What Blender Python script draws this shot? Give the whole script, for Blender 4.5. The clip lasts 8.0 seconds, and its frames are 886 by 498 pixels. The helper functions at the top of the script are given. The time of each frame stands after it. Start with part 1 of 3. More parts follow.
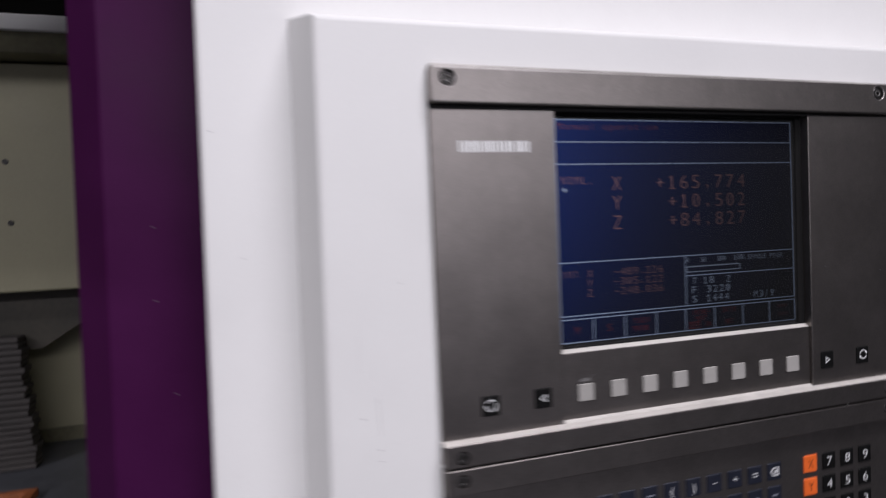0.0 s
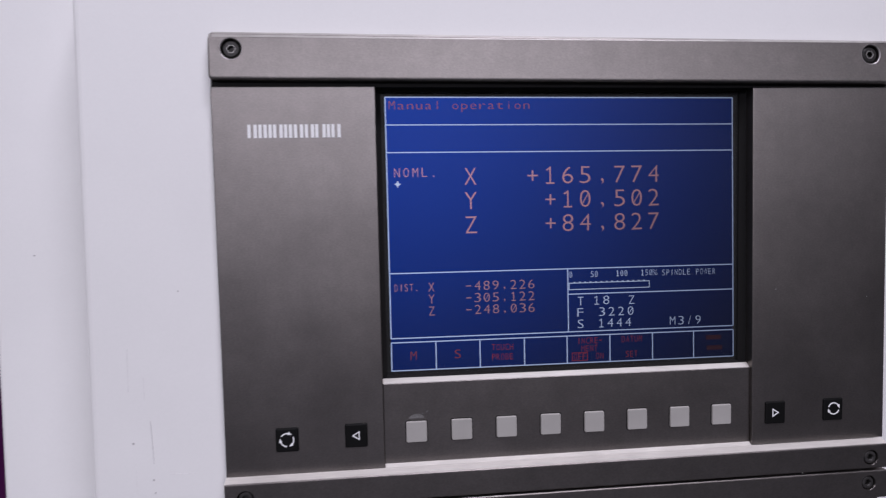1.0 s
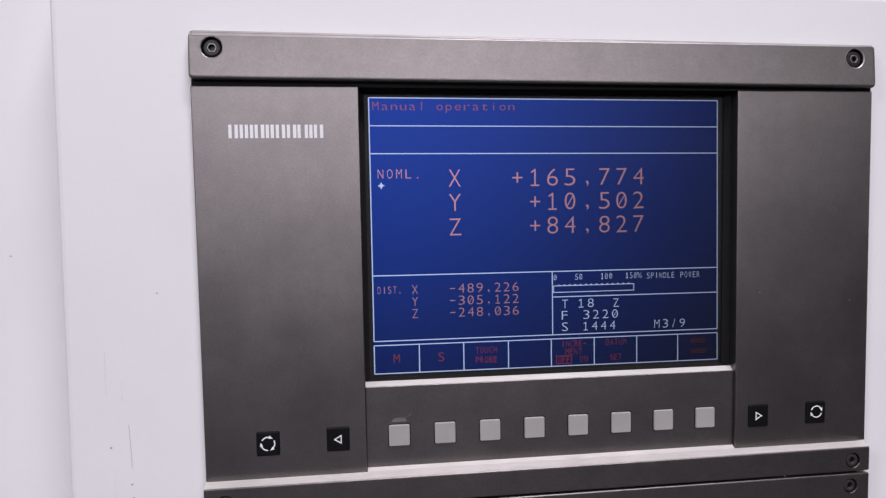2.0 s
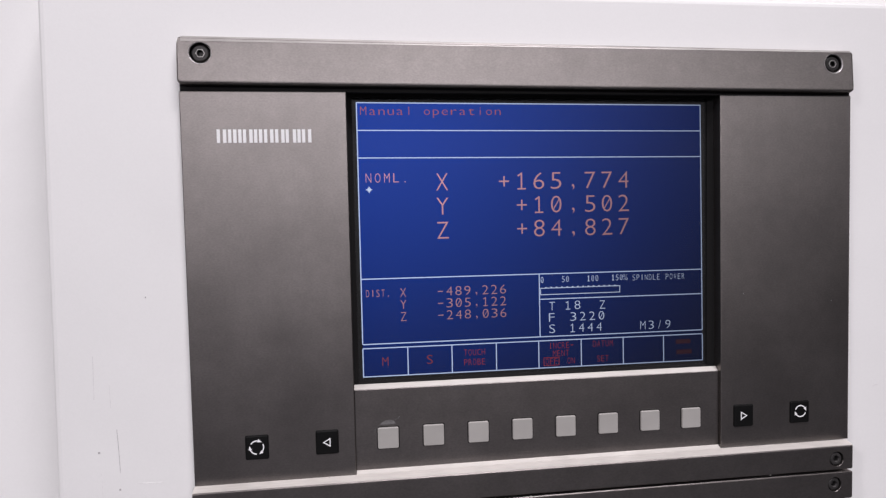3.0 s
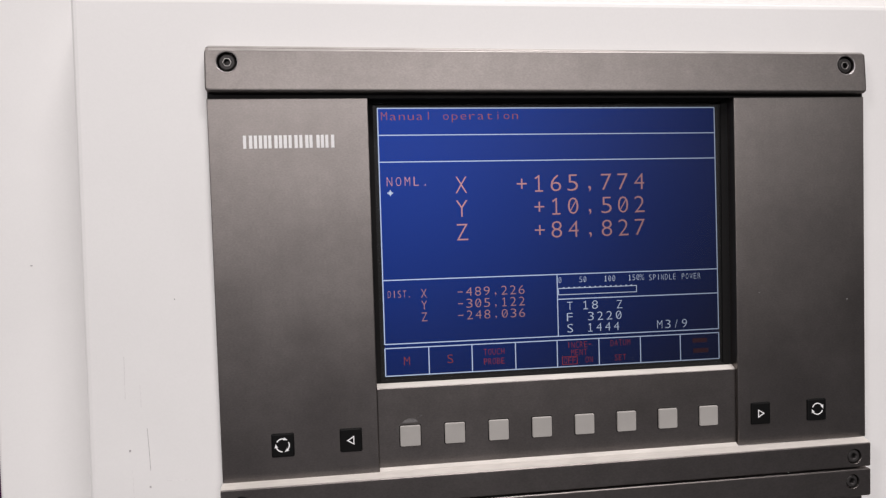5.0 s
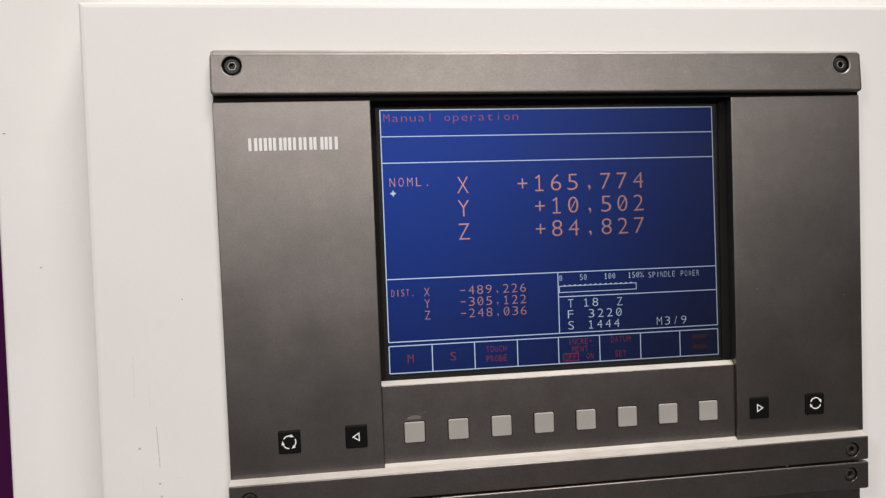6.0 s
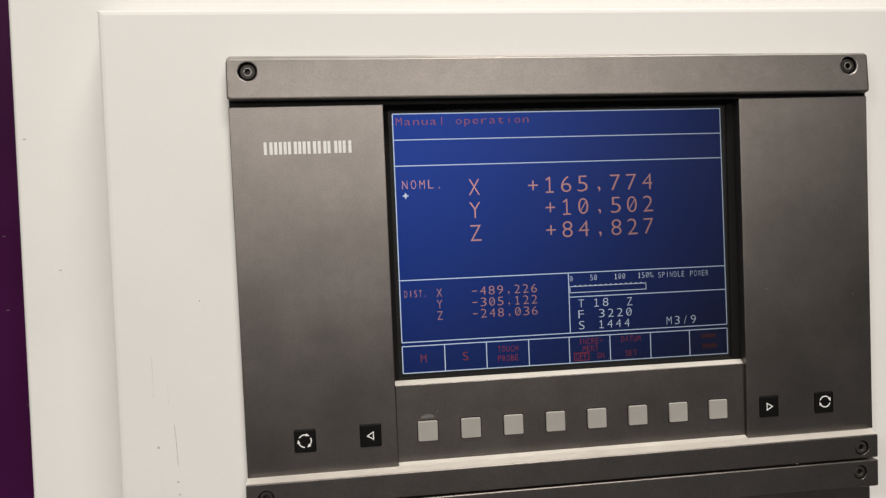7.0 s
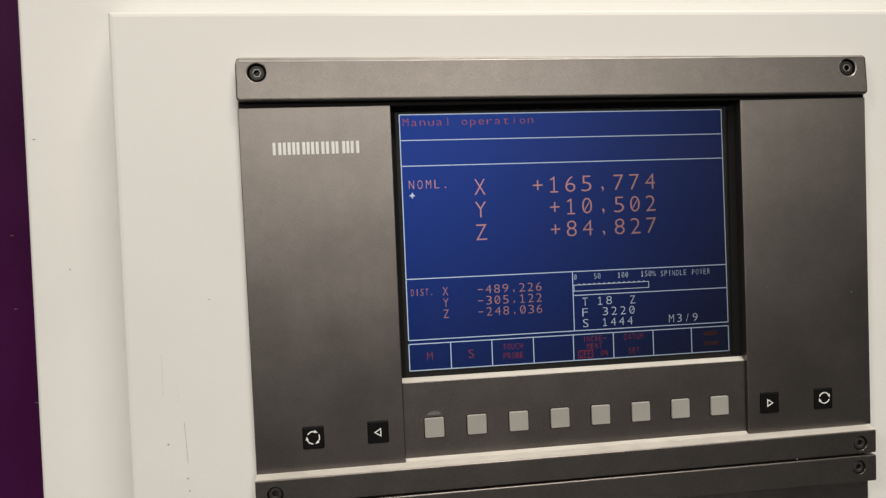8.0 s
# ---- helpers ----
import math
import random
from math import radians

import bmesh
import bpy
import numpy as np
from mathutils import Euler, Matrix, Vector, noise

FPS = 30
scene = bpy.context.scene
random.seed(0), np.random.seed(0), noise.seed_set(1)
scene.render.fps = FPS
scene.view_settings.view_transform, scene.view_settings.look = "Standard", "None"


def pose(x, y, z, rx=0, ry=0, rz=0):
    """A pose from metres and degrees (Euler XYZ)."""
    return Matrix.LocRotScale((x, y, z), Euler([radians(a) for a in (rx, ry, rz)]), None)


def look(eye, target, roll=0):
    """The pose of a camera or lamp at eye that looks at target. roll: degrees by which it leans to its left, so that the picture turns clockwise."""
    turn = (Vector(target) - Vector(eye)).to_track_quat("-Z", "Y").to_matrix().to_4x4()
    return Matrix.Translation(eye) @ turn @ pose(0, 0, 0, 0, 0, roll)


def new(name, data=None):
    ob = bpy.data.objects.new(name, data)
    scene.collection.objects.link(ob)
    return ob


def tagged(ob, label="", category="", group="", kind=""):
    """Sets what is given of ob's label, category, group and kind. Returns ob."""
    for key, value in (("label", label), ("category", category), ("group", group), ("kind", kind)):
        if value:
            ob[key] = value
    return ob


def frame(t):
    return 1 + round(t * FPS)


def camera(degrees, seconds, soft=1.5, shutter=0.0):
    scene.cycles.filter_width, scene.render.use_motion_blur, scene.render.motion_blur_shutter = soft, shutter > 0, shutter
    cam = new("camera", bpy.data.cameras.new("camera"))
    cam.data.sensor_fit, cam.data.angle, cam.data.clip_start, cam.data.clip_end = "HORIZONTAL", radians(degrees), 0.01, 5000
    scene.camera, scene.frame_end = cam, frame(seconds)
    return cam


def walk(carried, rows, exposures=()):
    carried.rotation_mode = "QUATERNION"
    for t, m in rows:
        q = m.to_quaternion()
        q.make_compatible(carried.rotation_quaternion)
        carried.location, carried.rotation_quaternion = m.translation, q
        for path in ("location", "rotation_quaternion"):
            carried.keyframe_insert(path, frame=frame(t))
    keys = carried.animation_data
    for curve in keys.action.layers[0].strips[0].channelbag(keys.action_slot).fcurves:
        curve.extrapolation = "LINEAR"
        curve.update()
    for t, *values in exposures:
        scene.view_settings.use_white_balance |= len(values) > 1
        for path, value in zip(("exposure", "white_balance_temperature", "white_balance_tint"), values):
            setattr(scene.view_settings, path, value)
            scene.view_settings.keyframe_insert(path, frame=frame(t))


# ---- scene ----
# camera: eye, yaw (to the left of +y), pitch, lean
cam = camera(71.0, 8.0, soft=1.3, shutter=0.9)
ROWS = [
    (0.0, -0.1424, -0.4752, 1.5808, -17.18, -2.33, -2.37),
    (0.1, -0.0997, -0.4780, 1.5760, -14.97, -2.40, -1.47),
    (0.2, -0.0490, -0.4720, 1.5910, -12.51, -4.90, 0.35),
    (0.3, -0.0140, -0.4710, 1.5890, -10.40, -3.80, 1.25),
    (0.4, 0.0194, -0.4708, 1.5940, -9.07, -4.00, 2.55),
    (0.5, 0.0421, -0.4706, 1.5905, -7.76, -3.25, 1.77),
    (0.6, 0.0671, -0.4623, 1.5902, -6.24, -3.47, 0.75),
    (0.8, 0.0969, -0.4423, 1.5902, -6.46, -3.74, 1.20),
    (1.0, 0.1108, -0.4339, 1.5850, -5.44, -3.38, -1.20),
    (1.5, 0.1161, -0.4297, 1.5882, -5.75, -3.71, -0.99),
    (3.0, 0.1184, -0.4351, 1.5846, -7.08, -2.88, -1.15),
    (3.5, 0.1202, -0.4373, 1.5839, -6.84, -2.56, -1.28),
    (4.0, 0.1182, -0.4417, 1.5827, -6.21, -2.06, -1.53),
    (4.5, 0.1128, -0.4424, 1.5817, -6.22, -2.25, -1.51),
    (6.0, 0.1080, -0.4516, 1.5817, -6.10, -2.30, -2.02),
    (6.5, 0.1066, -0.4552, 1.5814, -5.83, -2.21, -2.20),
    (7.0, 0.1022, -0.4578, 1.5821, -5.62, -2.15, -2.29),
    (7.5, 0.0983, -0.4614, 1.5829, -5.75, -2.14, -2.31),
    (8.0, 0.0937, -0.4633, 1.5822, -6.00, -2.20, -2.30),
]


def eye_pose(x, y, z, yaw, pitch, lean):
    way = (-math.sin(radians(yaw)) * math.cos(radians(pitch)), math.cos(radians(yaw)) * math.cos(radians(pitch)), math.sin(radians(pitch)))
    return look((x, y, z), (x + way[0], y + way[1], z + way[2]), lean)


# the clip's white balance drifts from cool to warm
EXPOSURES = [
    (0.0, -0.24, 6050, 18), (0.6, -0.47, 5900, 21), (1.0, -0.39, 5850, 22), (1.5, -0.28, 5920, 22), (3.0, -0.14, 6200, 18), (3.5, -0.12, 6300, 17),
    (4.5, -0.15, 6400, 16), (6.5, -0.17, 6850, 10), (7.0, -0.20, 6950, 9), (8.0, -0.28, 7100, 8),
]
walk(cam, [(t, eye_pose(*row)) for t, *row in ROWS], EXPOSURES)

# ---- light: dim hall, rows of ceiling luminaires in front of the machine ----
world = bpy.data.worlds.new("hall_air")
world.use_nodes = True
world.node_tree.nodes["Background"].inputs["Color"].default_value = (0.9, 0.95, 1.0, 1)
world.node_tree.nodes["Background"].inputs["Strength"].default_value = 0.03
scene.world = world


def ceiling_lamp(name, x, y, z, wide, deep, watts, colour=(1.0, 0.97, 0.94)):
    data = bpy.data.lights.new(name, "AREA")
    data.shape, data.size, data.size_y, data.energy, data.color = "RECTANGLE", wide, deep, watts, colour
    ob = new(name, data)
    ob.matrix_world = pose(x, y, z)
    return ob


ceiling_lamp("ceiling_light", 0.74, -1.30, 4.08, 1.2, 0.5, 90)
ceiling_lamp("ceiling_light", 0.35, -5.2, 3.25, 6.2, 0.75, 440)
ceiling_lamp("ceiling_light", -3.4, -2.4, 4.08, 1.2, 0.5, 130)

# ---- materials ----
def node(nt, kind, **values):
    n = nt.nodes.new(kind)
    for key, value in values.items():
        n.inputs[key.replace("_", " ")].default_value = value
    return n


def material(name, colour, rough=0.5, metal=0.0, grain=0.08, grain_scale=400.0, stretch=(1, 1, 1), stain=0.05, stain_scale=6.0,
             bump=0.05, bump_scale=900.0, rough_var=0.06, specular=0.5, mottle=0.0, mottle_scale=150.0, satin=False):
    """Base colour with fine grain and broad stains, varied gloss, and fine relief."""
    m = bpy.data.materials.new(name)
    m.use_nodes = True
    nt = m.node_tree
    b = nt.nodes["Principled BSDF"]
    b.inputs["Metallic"].default_value = metal
    b.inputs["Specular IOR Level"].default_value = specular
    geo = nt.nodes.new("ShaderNodeNewGeometry")
    mapping = nt.nodes.new("ShaderNodeMapping")
    mapping.inputs["Scale"].default_value = stretch
    nt.links.new(geo.outputs["Position"], mapping.inputs["Vector"])
    fine = node(nt, "ShaderNodeTexNoise", Scale=grain_scale, Detail=3.0)
    broad = node(nt, "ShaderNodeTexNoise", Scale=stain_scale, Detail=5.0)
    nt.links.new(mapping.outputs["Vector"], fine.inputs["Vector"])
    nt.links.new(geo.outputs["Position"], broad.inputs["Vector"])
    r1 = node(nt, "ShaderNodeMapRange")
    r1.inputs["To Min"].default_value, r1.inputs["To Max"].default_value = 1 - grain, 1 + grain
    r1.inputs["From Min"].default_value, r1.inputs["From Max"].default_value = 0.25, 0.75
    r2 = node(nt, "ShaderNodeMapRange")
    r2.inputs["To Min"].default_value, r2.inputs["To Max"].default_value = 1 - stain, 1 + stain
    r2.inputs["From Min"].default_value, r2.inputs["From Max"].default_value = 0.3, 0.7
    nt.links.new(fine.outputs["Fac"], r1.inputs["Value"])
    nt.links.new(broad.outputs["Fac"], r2.inputs["Value"])
    mul = nt.nodes.new("ShaderNodeMath")
    mul.operation = "MULTIPLY"
    nt.links.new(r1.outputs["Result"], mul.inputs[0])
    nt.links.new(r2.outputs["Result"], mul.inputs[1])
    if mottle:
        blotch = node(nt, "ShaderNodeTexNoise", Scale=mottle_scale, Detail=4.0, Roughness=0.65)
        nt.links.new(geo.outputs["Position"], blotch.inputs["Vector"])
        r4 = node(nt, "ShaderNodeMapRange")
        r4.inputs["To Min"].default_value, r4.inputs["To Max"].default_value = 1 - mottle, 1 + mottle
        r4.inputs["From Min"].default_value, r4.inputs["From Max"].default_value = 0.3, 0.7
        nt.links.new(blotch.outputs["Fac"], r4.inputs["Value"])
        both = nt.nodes.new("ShaderNodeMath")
        both.operation = "MULTIPLY"
        nt.links.new(mul.outputs["Value"], both.inputs[0])
        nt.links.new(r4.outputs["Result"], both.inputs[1])
        mul = both
    tint = nt.nodes.new("ShaderNodeVectorMath")
    tint.operation = "SCALE"
    tint.inputs[0].default_value = colour
    nt.links.new(mul.outputs["Value"], tint.inputs["Scale"])
    nt.links.new(tint.outputs["Vector"], b.inputs["Base Color"])
    r3 = node(nt, "ShaderNodeMapRange")
    r3.inputs["To Min"].default_value, r3.inputs["To Max"].default_value = max(0.02, rough - rough_var), rough + rough_var
    r3.inputs["From Min"].default_value, r3.inputs["From Max"].default_value = 0.3, 0.7
    nt.links.new(broad.outputs["Fac"], r3.inputs["Value"])
    nt.links.new(r3.outputs["Result"], b.inputs["Roughness"])
    if bump:
        relief = node(nt, "ShaderNodeTexNoise", Scale=bump_scale, Detail=2.0)
        nt.links.new(mapping.outputs["Vector"], relief.inputs["Vector"])
        bp = node(nt, "ShaderNodeBump", Strength=bump, Distance=0.001)
        nt.links.new(relief.outputs["Fac"], bp.inputs["Height"])
        nt.links.new(bp.outputs["Normal"], b.inputs["Normal"])
    if satin:
        # blasted metal: an even sheen that ends soon away from the mirror direction
        sheen, dull, both = (nt.nodes.new(k) for k in ("ShaderNodeBsdfGlossy", "ShaderNodeBsdfDiffuse", "ShaderNodeMixShader"))
        sheen.distribution = "BECKMANN"
        nt.links.new(r3.outputs["Result"], sheen.inputs["Roughness"])
        for shader in (sheen, dull):
            nt.links.new(tint.outputs["Vector"], shader.inputs["Color"])
            nt.links.new(bp.outputs["Normal"], shader.inputs["Normal"])
        both.inputs["Fac"].default_value = metal
        nt.links.new(dull.outputs[0], both.inputs[1])
        nt.links.new(sheen.outputs[0], both.inputs[2])
        nt.links.new(both.outputs[0], nt.nodes["Material Output"].inputs["Surface"])
        nt.nodes.remove(b)
    return m


WHITE = material("white_powder_coat", (0.80, 0.79, 0.775), rough=0.42, grain=0.012, grain_scale=700, stain=0.02, stain_scale=9, bump=0.035, bump_scale=900)
PURPLE = material("purple_paint", (0.046, 0.0062, 0.043), rough=0.38, specular=0.06, grain=0.05, grain_scale=500, stain=0.12, stain_scale=12, bump=0.08, bump_scale=700)
PANEL = material("grey_satin_metal", (0.232, 0.212, 0.201), rough=0.415, metal=0.915, satin=True, rough_var=0.01, grain=0.10, grain_scale=1000, stretch=(0.6, 1, 1), stain=0.09, stain_scale=20, bump=0.05, bump_scale=1500, mottle=0.055, mottle_scale=110)
EDGE = material("bare_machined_edge", (0.60, 0.57, 0.53), rough=0.45, metal=0.2, grain=0.08, grain_scale=900, stretch=(0.1, 1, 1), stain=0.06, stain_scale=25, bump=0.05)
RUBBED = material("rubbed_panel_edge", (0.40, 0.375, 0.355), rough=0.42, metal=0.35, grain=0.08, grain_scale=900, stretch=(0.1, 1, 1), stain=0.12, stain_scale=35, bump=0.05)
BLACK = material("black_key_plastic", (0.005, 0.005, 0.005), rough=0.45, specular=0.14, grain=0.05, stain=0.1, stain_scale=40, bump=0.03)
NAVY = material("dark_navy_key_plastic", (0.010, 0.012, 0.022), rough=0.4, grain=0.05, stain=0.1, stain_scale=40, bump=0.03)
GREYKEY = material("light_grey_key_plastic", (0.36, 0.345, 0.325), rough=0.5, grain=0.03, grain_scale=1200, stain=0.05, stain_scale=40, bump=0.06, bump_scale=1800)
ORANGE = material("orange_key_plastic", (0.75, 0.13, 0.018), rough=0.45, grain=0.03, stain=0.05, stain_scale=40, bump=0.03)
LEGEND = material("white_key_print", (0.82, 0.82, 0.82), rough=0.5, grain=0.02, stain=0.03, bump=0)
DARKPRINT = material("dark_key_print", (0.05, 0.015, 0.008), rough=0.5, grain=0.02, stain=0.03, bump=0)
DULLPRINT = material("worn_key_print", (0.18, 0.19, 0.23), rough=0.5, grain=0.05, stain=0.1, bump=0)
BEZEL = material("black_screen_bezel", (0.009, 0.0085, 0.0085), rough=0.7, specular=0.15, grain=0.05, stain=0.15, stain_scale=30, bump=0.02)
SCREW = material("blackened_steel", (0.035, 0.033, 0.032), rough=0.42, metal=0.7, grain=0.1, stain=0.2, stain_scale=200, bump=0.05)
WORN = material("worn_bright_steel", (0.42, 0.40, 0.39), rough=0.42, metal=0.6, grain=0.1, stain=0.3, stain_scale=250, bump=0.05)
DULLSCREW = material("dull_grey_steel", (0.052, 0.049, 0.048), rough=0.62, metal=0.7, grain=0.1, stain=0.2, stain_scale=200, bump=0.05)
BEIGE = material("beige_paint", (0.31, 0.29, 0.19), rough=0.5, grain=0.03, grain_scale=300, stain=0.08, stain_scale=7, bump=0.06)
TRAY = material("worn_steel_tray", (0.11, 0.115, 0.13), rough=0.45, metal=0.3, grain=0.12, grain_scale=60, stain=0.2, stain_scale=12, bump=0.1, bump_scale=200)
BELLOWS = material("grey_bellows_cloth", (0.050, 0.044, 0.041), rough=0.8, grain=0.12, grain_scale=300, stain=0.2, stain_scale=20, bump=0.2, bump_scale=500)
RUST = material("orange_brown_frame", (0.22, 0.065, 0.017), rough=0.6, grain=0.2, grain_scale=150, stain=0.3, stain_scale=25, bump=0.15)
SCUFF = material("dark_scuff", (0.40, 0.38, 0.38), rough=0.7, grain=0.2, stain=0.2, bump=0)
FAINT = material("faint_scuff", (0.745, 0.73, 0.72), rough=0.6, grain=0.1, stain=0.1, bump=0)
DIRTY = material("dirty_beige_paint", (0.13, 0.12, 0.07), rough=0.5, grain=0.15, grain_scale=120, stain=0.3, stain_scale=15, bump=0.1)
OLIVE = material("oily_dark_sheet", (0.038, 0.033, 0.023), rough=0.5, grain=0.15, grain_scale=120, stain=0.3, stain_scale=15, bump=0.1)
CHIP = material("chipped_purple_paint", (0.20, 0.15, 0.19), rough=0.6, grain=0.1, stain=0.1, bump=0)
SMUDGE = material("worn_panel_paint", (0.125, 0.12, 0.118), rough=0.6, grain=0.3, grain_scale=900, stain=0.2, bump=0)
DARKWALL = material("dark_machine_paint", (0.012, 0.012, 0.012), rough=0.6, grain=0.1, stain=0.2, stain_scale=5)
CONCRETE = material("grey_hall_floor", (0.022, 0.022, 0.026), rough=0.6, grain=0.1, grain_scale=80, stain=0.25, stain_scale=2.5, bump=0.1, bump_scale=150)
HALL = material("hall_wall_paint", (0.080, 0.081, 0.090), rough=0.8, grain=0.04, grain_scale=60, stain=0.08, stain_scale=1.5, bump=0.1, bump_scale=120)


def screen_material(name, colour, dark, cone=None):
    """Light of the display behind its dark contrast filter, which swallows more the more aslant it is seen."""
    m = bpy.data.materials.new(name)
    m.use_nodes = True
    b = m.node_tree.nodes["Principled BSDF"]
    b.inputs["Base Color"].default_value = (0.004, 0.004, 0.005, 1)
    b.inputs["Roughness"].default_value = 0.5
    b.inputs["Specular IOR Level"].default_value = 0.0
    b.inputs["Emission Color"].default_value = (*colour, 1)
    b.inputs["Emission Strength"].default_value = 1.0 / dark
    b.inputs["Coat Weight"].default_value = 1.0
    m.cycles.emission_sampling = "NONE"
    b.inputs["Coat IOR"].default_value = 1.0
    b.inputs["Coat Roughness"].default_value = 0.3
    b.inputs["Coat Tint"].default_value = (dark, dark, dark, 1)
    if cone:
        way = node(m.node_tree, "ShaderNodeCombineXYZ", X=cone[0], Y=cone[1], Z=cone[2])
        m.node_tree.links.new(way.outputs[0], b.inputs["Coat Normal"])
    return m


# the blue field dims fast away from the direction in which the display throws its light, slightly downwards
CONE = (0.0, -0.978, -0.208)
BLUE = screen_material("display_blue", (0.0062, 0.044, 0.325), 0.00002, CONE)
LINE = screen_material("display_white_line", (0.54, 0.67, 0.90), 0.008)
PALE = screen_material("display_white_text", (0.56, 0.67, 0.85), 0.005)
SALMON = screen_material("display_salmon_text", (0.72, 0.365, 0.365), 0.0004, CONE)
RED = screen_material("display_red_text", (0.52, 0.095, 0.070), 0.0004, CONE)
DEEPRED = screen_material("display_dark_red_text", (0.33, 0.036, 0.038), 0.0015)
DIMRED = screen_material("display_dim_red_text", (0.055, 0.014, 0.024), 0.003)
BROWN = screen_material("display_brown_text", (0.36, 0.11, 0.10), 0.0004, CONE)

GLASS = bpy.data.materials.new("matt_screen_pane")
GLASS.use_nodes = True
_nt = GLASS.node_tree
_nt.nodes.remove(_nt.nodes["Principled BSDF"])
_clear, _gloss, _haze, _both, _mix = (_nt.nodes.new(k) for k in ("ShaderNodeBsdfTransparent", "ShaderNodeBsdfGlossy", "ShaderNodeBsdfDiffuse", "ShaderNodeMixShader", "ShaderNodeMixShader"))
_gloss.inputs["Roughness"].default_value = 0.32
_haze.inputs["Color"].default_value = (0.80, 0.82, 0.84, 1)
_both.inputs["Fac"].default_value = 0.5
_mix.inputs["Fac"].default_value = 0.010
_nt.links.new(_gloss.outputs[0], _both.inputs[1])
_nt.links.new(_haze.outputs[0], _both.inputs[2])
_nt.links.new(_clear.outputs[0], _mix.inputs[1])
_nt.links.new(_both.outputs[0], _mix.inputs[2])
_nt.links.new(_mix.outputs[0], _nt.nodes["Material Output"].inputs["Surface"])


# ---- building helpers ----
def thing(name, x, y, z, label, category, group="", kind=""):
    return tagged(bpy_empty(name, x, y, z), label, category, group, kind)


def bpy_empty(name, x, y, z):
    ob = new(name)
    ob.location = (x, y, z)
    return ob


def mesh_of(name, bm, mat, smooth=False):
    bmesh.ops.recalc_face_normals(bm, faces=bm.faces)
    me = bpy.data.meshes.new(name)
    bm.to_mesh(me)
    bm.free()
    me.materials.append(mat)
    if smooth:
        for p in me.polygons:
            p.use_smooth = True
    return me


def world_of(ob):
    place = Vector((0, 0, 0))
    while ob is not None:
        place = place + ob.location
        ob = ob.parent
    return place


def part(name, bm, mat, parent, label="", smooth=False):
    """One mesh, built in world coordinates, under a thing or a part."""
    me = mesh_of(name, bm, mat, smooth)
    ob = new(name, me)
    if parent is not None:
        ob.parent = parent
        me.transform(Matrix.Translation(-world_of(parent)))
    return tagged(ob, label) if label else ob


def solid(name, bm, mat, label, category, group="", kind="", smooth=False):
    return tagged(part(name, bm, mat, None, "", smooth), label, category, group, kind)


def box(x0, x1, y0, y1, z0, z1, bev=0.0, seg=2, bm=None):
    bm = bm or bmesh.new()
    tmp = bmesh.new()
    bmesh.ops.create_cube(tmp, size=1.0, matrix=Matrix.LocRotScale(((x0 + x1) / 2, (y0 + y1) / 2, (z0 + z1) / 2), None, (x1 - x0, y1 - y0, z1 - z0)))
    if bev:
        bmesh.ops.bevel(tmp, geom=tmp.edges[:], offset=bev, segments=seg, profile=0.5, affect="EDGES")
    me = bpy.data.meshes.new("tmp")
    tmp.to_mesh(me)
    tmp.free()
    bm.from_mesh(me)
    bpy.data.meshes.remove(me)
    return bm


def prism(profile, x0, x1, bm=None):
    """A (y, z) outline drawn out along x."""
    bm = bm or bmesh.new()
    a = [bm.verts.new((x0, y, z)) for y, z in profile]
    b = [bm.verts.new((x1, y, z)) for y, z in profile]
    n = len(profile)
    for i in range(n):
        bm.faces.new((a[i], a[(i + 1) % n], b[(i + 1) % n], b[i]))
    bm.faces.new(a)
    bm.faces.new(b[::-1])
    return bm


def column(outline, z0, z1, bm=None):
    """An (x, y) outline drawn up along z."""
    bm = bm or bmesh.new()
    a = [bm.verts.new((x, y, z0)) for x, y in outline]
    b = [bm.verts.new((x, y, z1)) for x, y in outline]
    n = len(outline)
    for i in range(n):
        bm.faces.new((a[i], a[(i + 1) % n], b[(i + 1) % n], b[i]))
    bm.faces.new(a)
    bm.faces.new(b[::-1])
    return bm


def ring(bm, cx, cz, r, y, n=28):
    return [bm.verts.new((cx + r * math.cos(2 * math.pi * k / n), y, cz + r * math.sin(2 * math.pi * k / n))) for k in range(n)]


def skin(bm, a, b):
    n = len(a)
    for i in range(n):
        bm.faces.new((a[i], a[(i + 1) % n], b[(i + 1) % n], b[i]))


def rounded(cx, cz, w, h, r, n=5):
    pts = []
    for sx, sz, a0 in ((1, 1, 0), (-1, 1, 90), (-1, -1, 180), (1, -1, 270)):
        for k in range(n + 1):
            a = radians(a0 + 90 * k / n)
            pts.append((cx + sx * (w / 2 - r) + r * math.cos(a), cz + sz * (h / 2 - r) + r * math.sin(a)))
    return pts


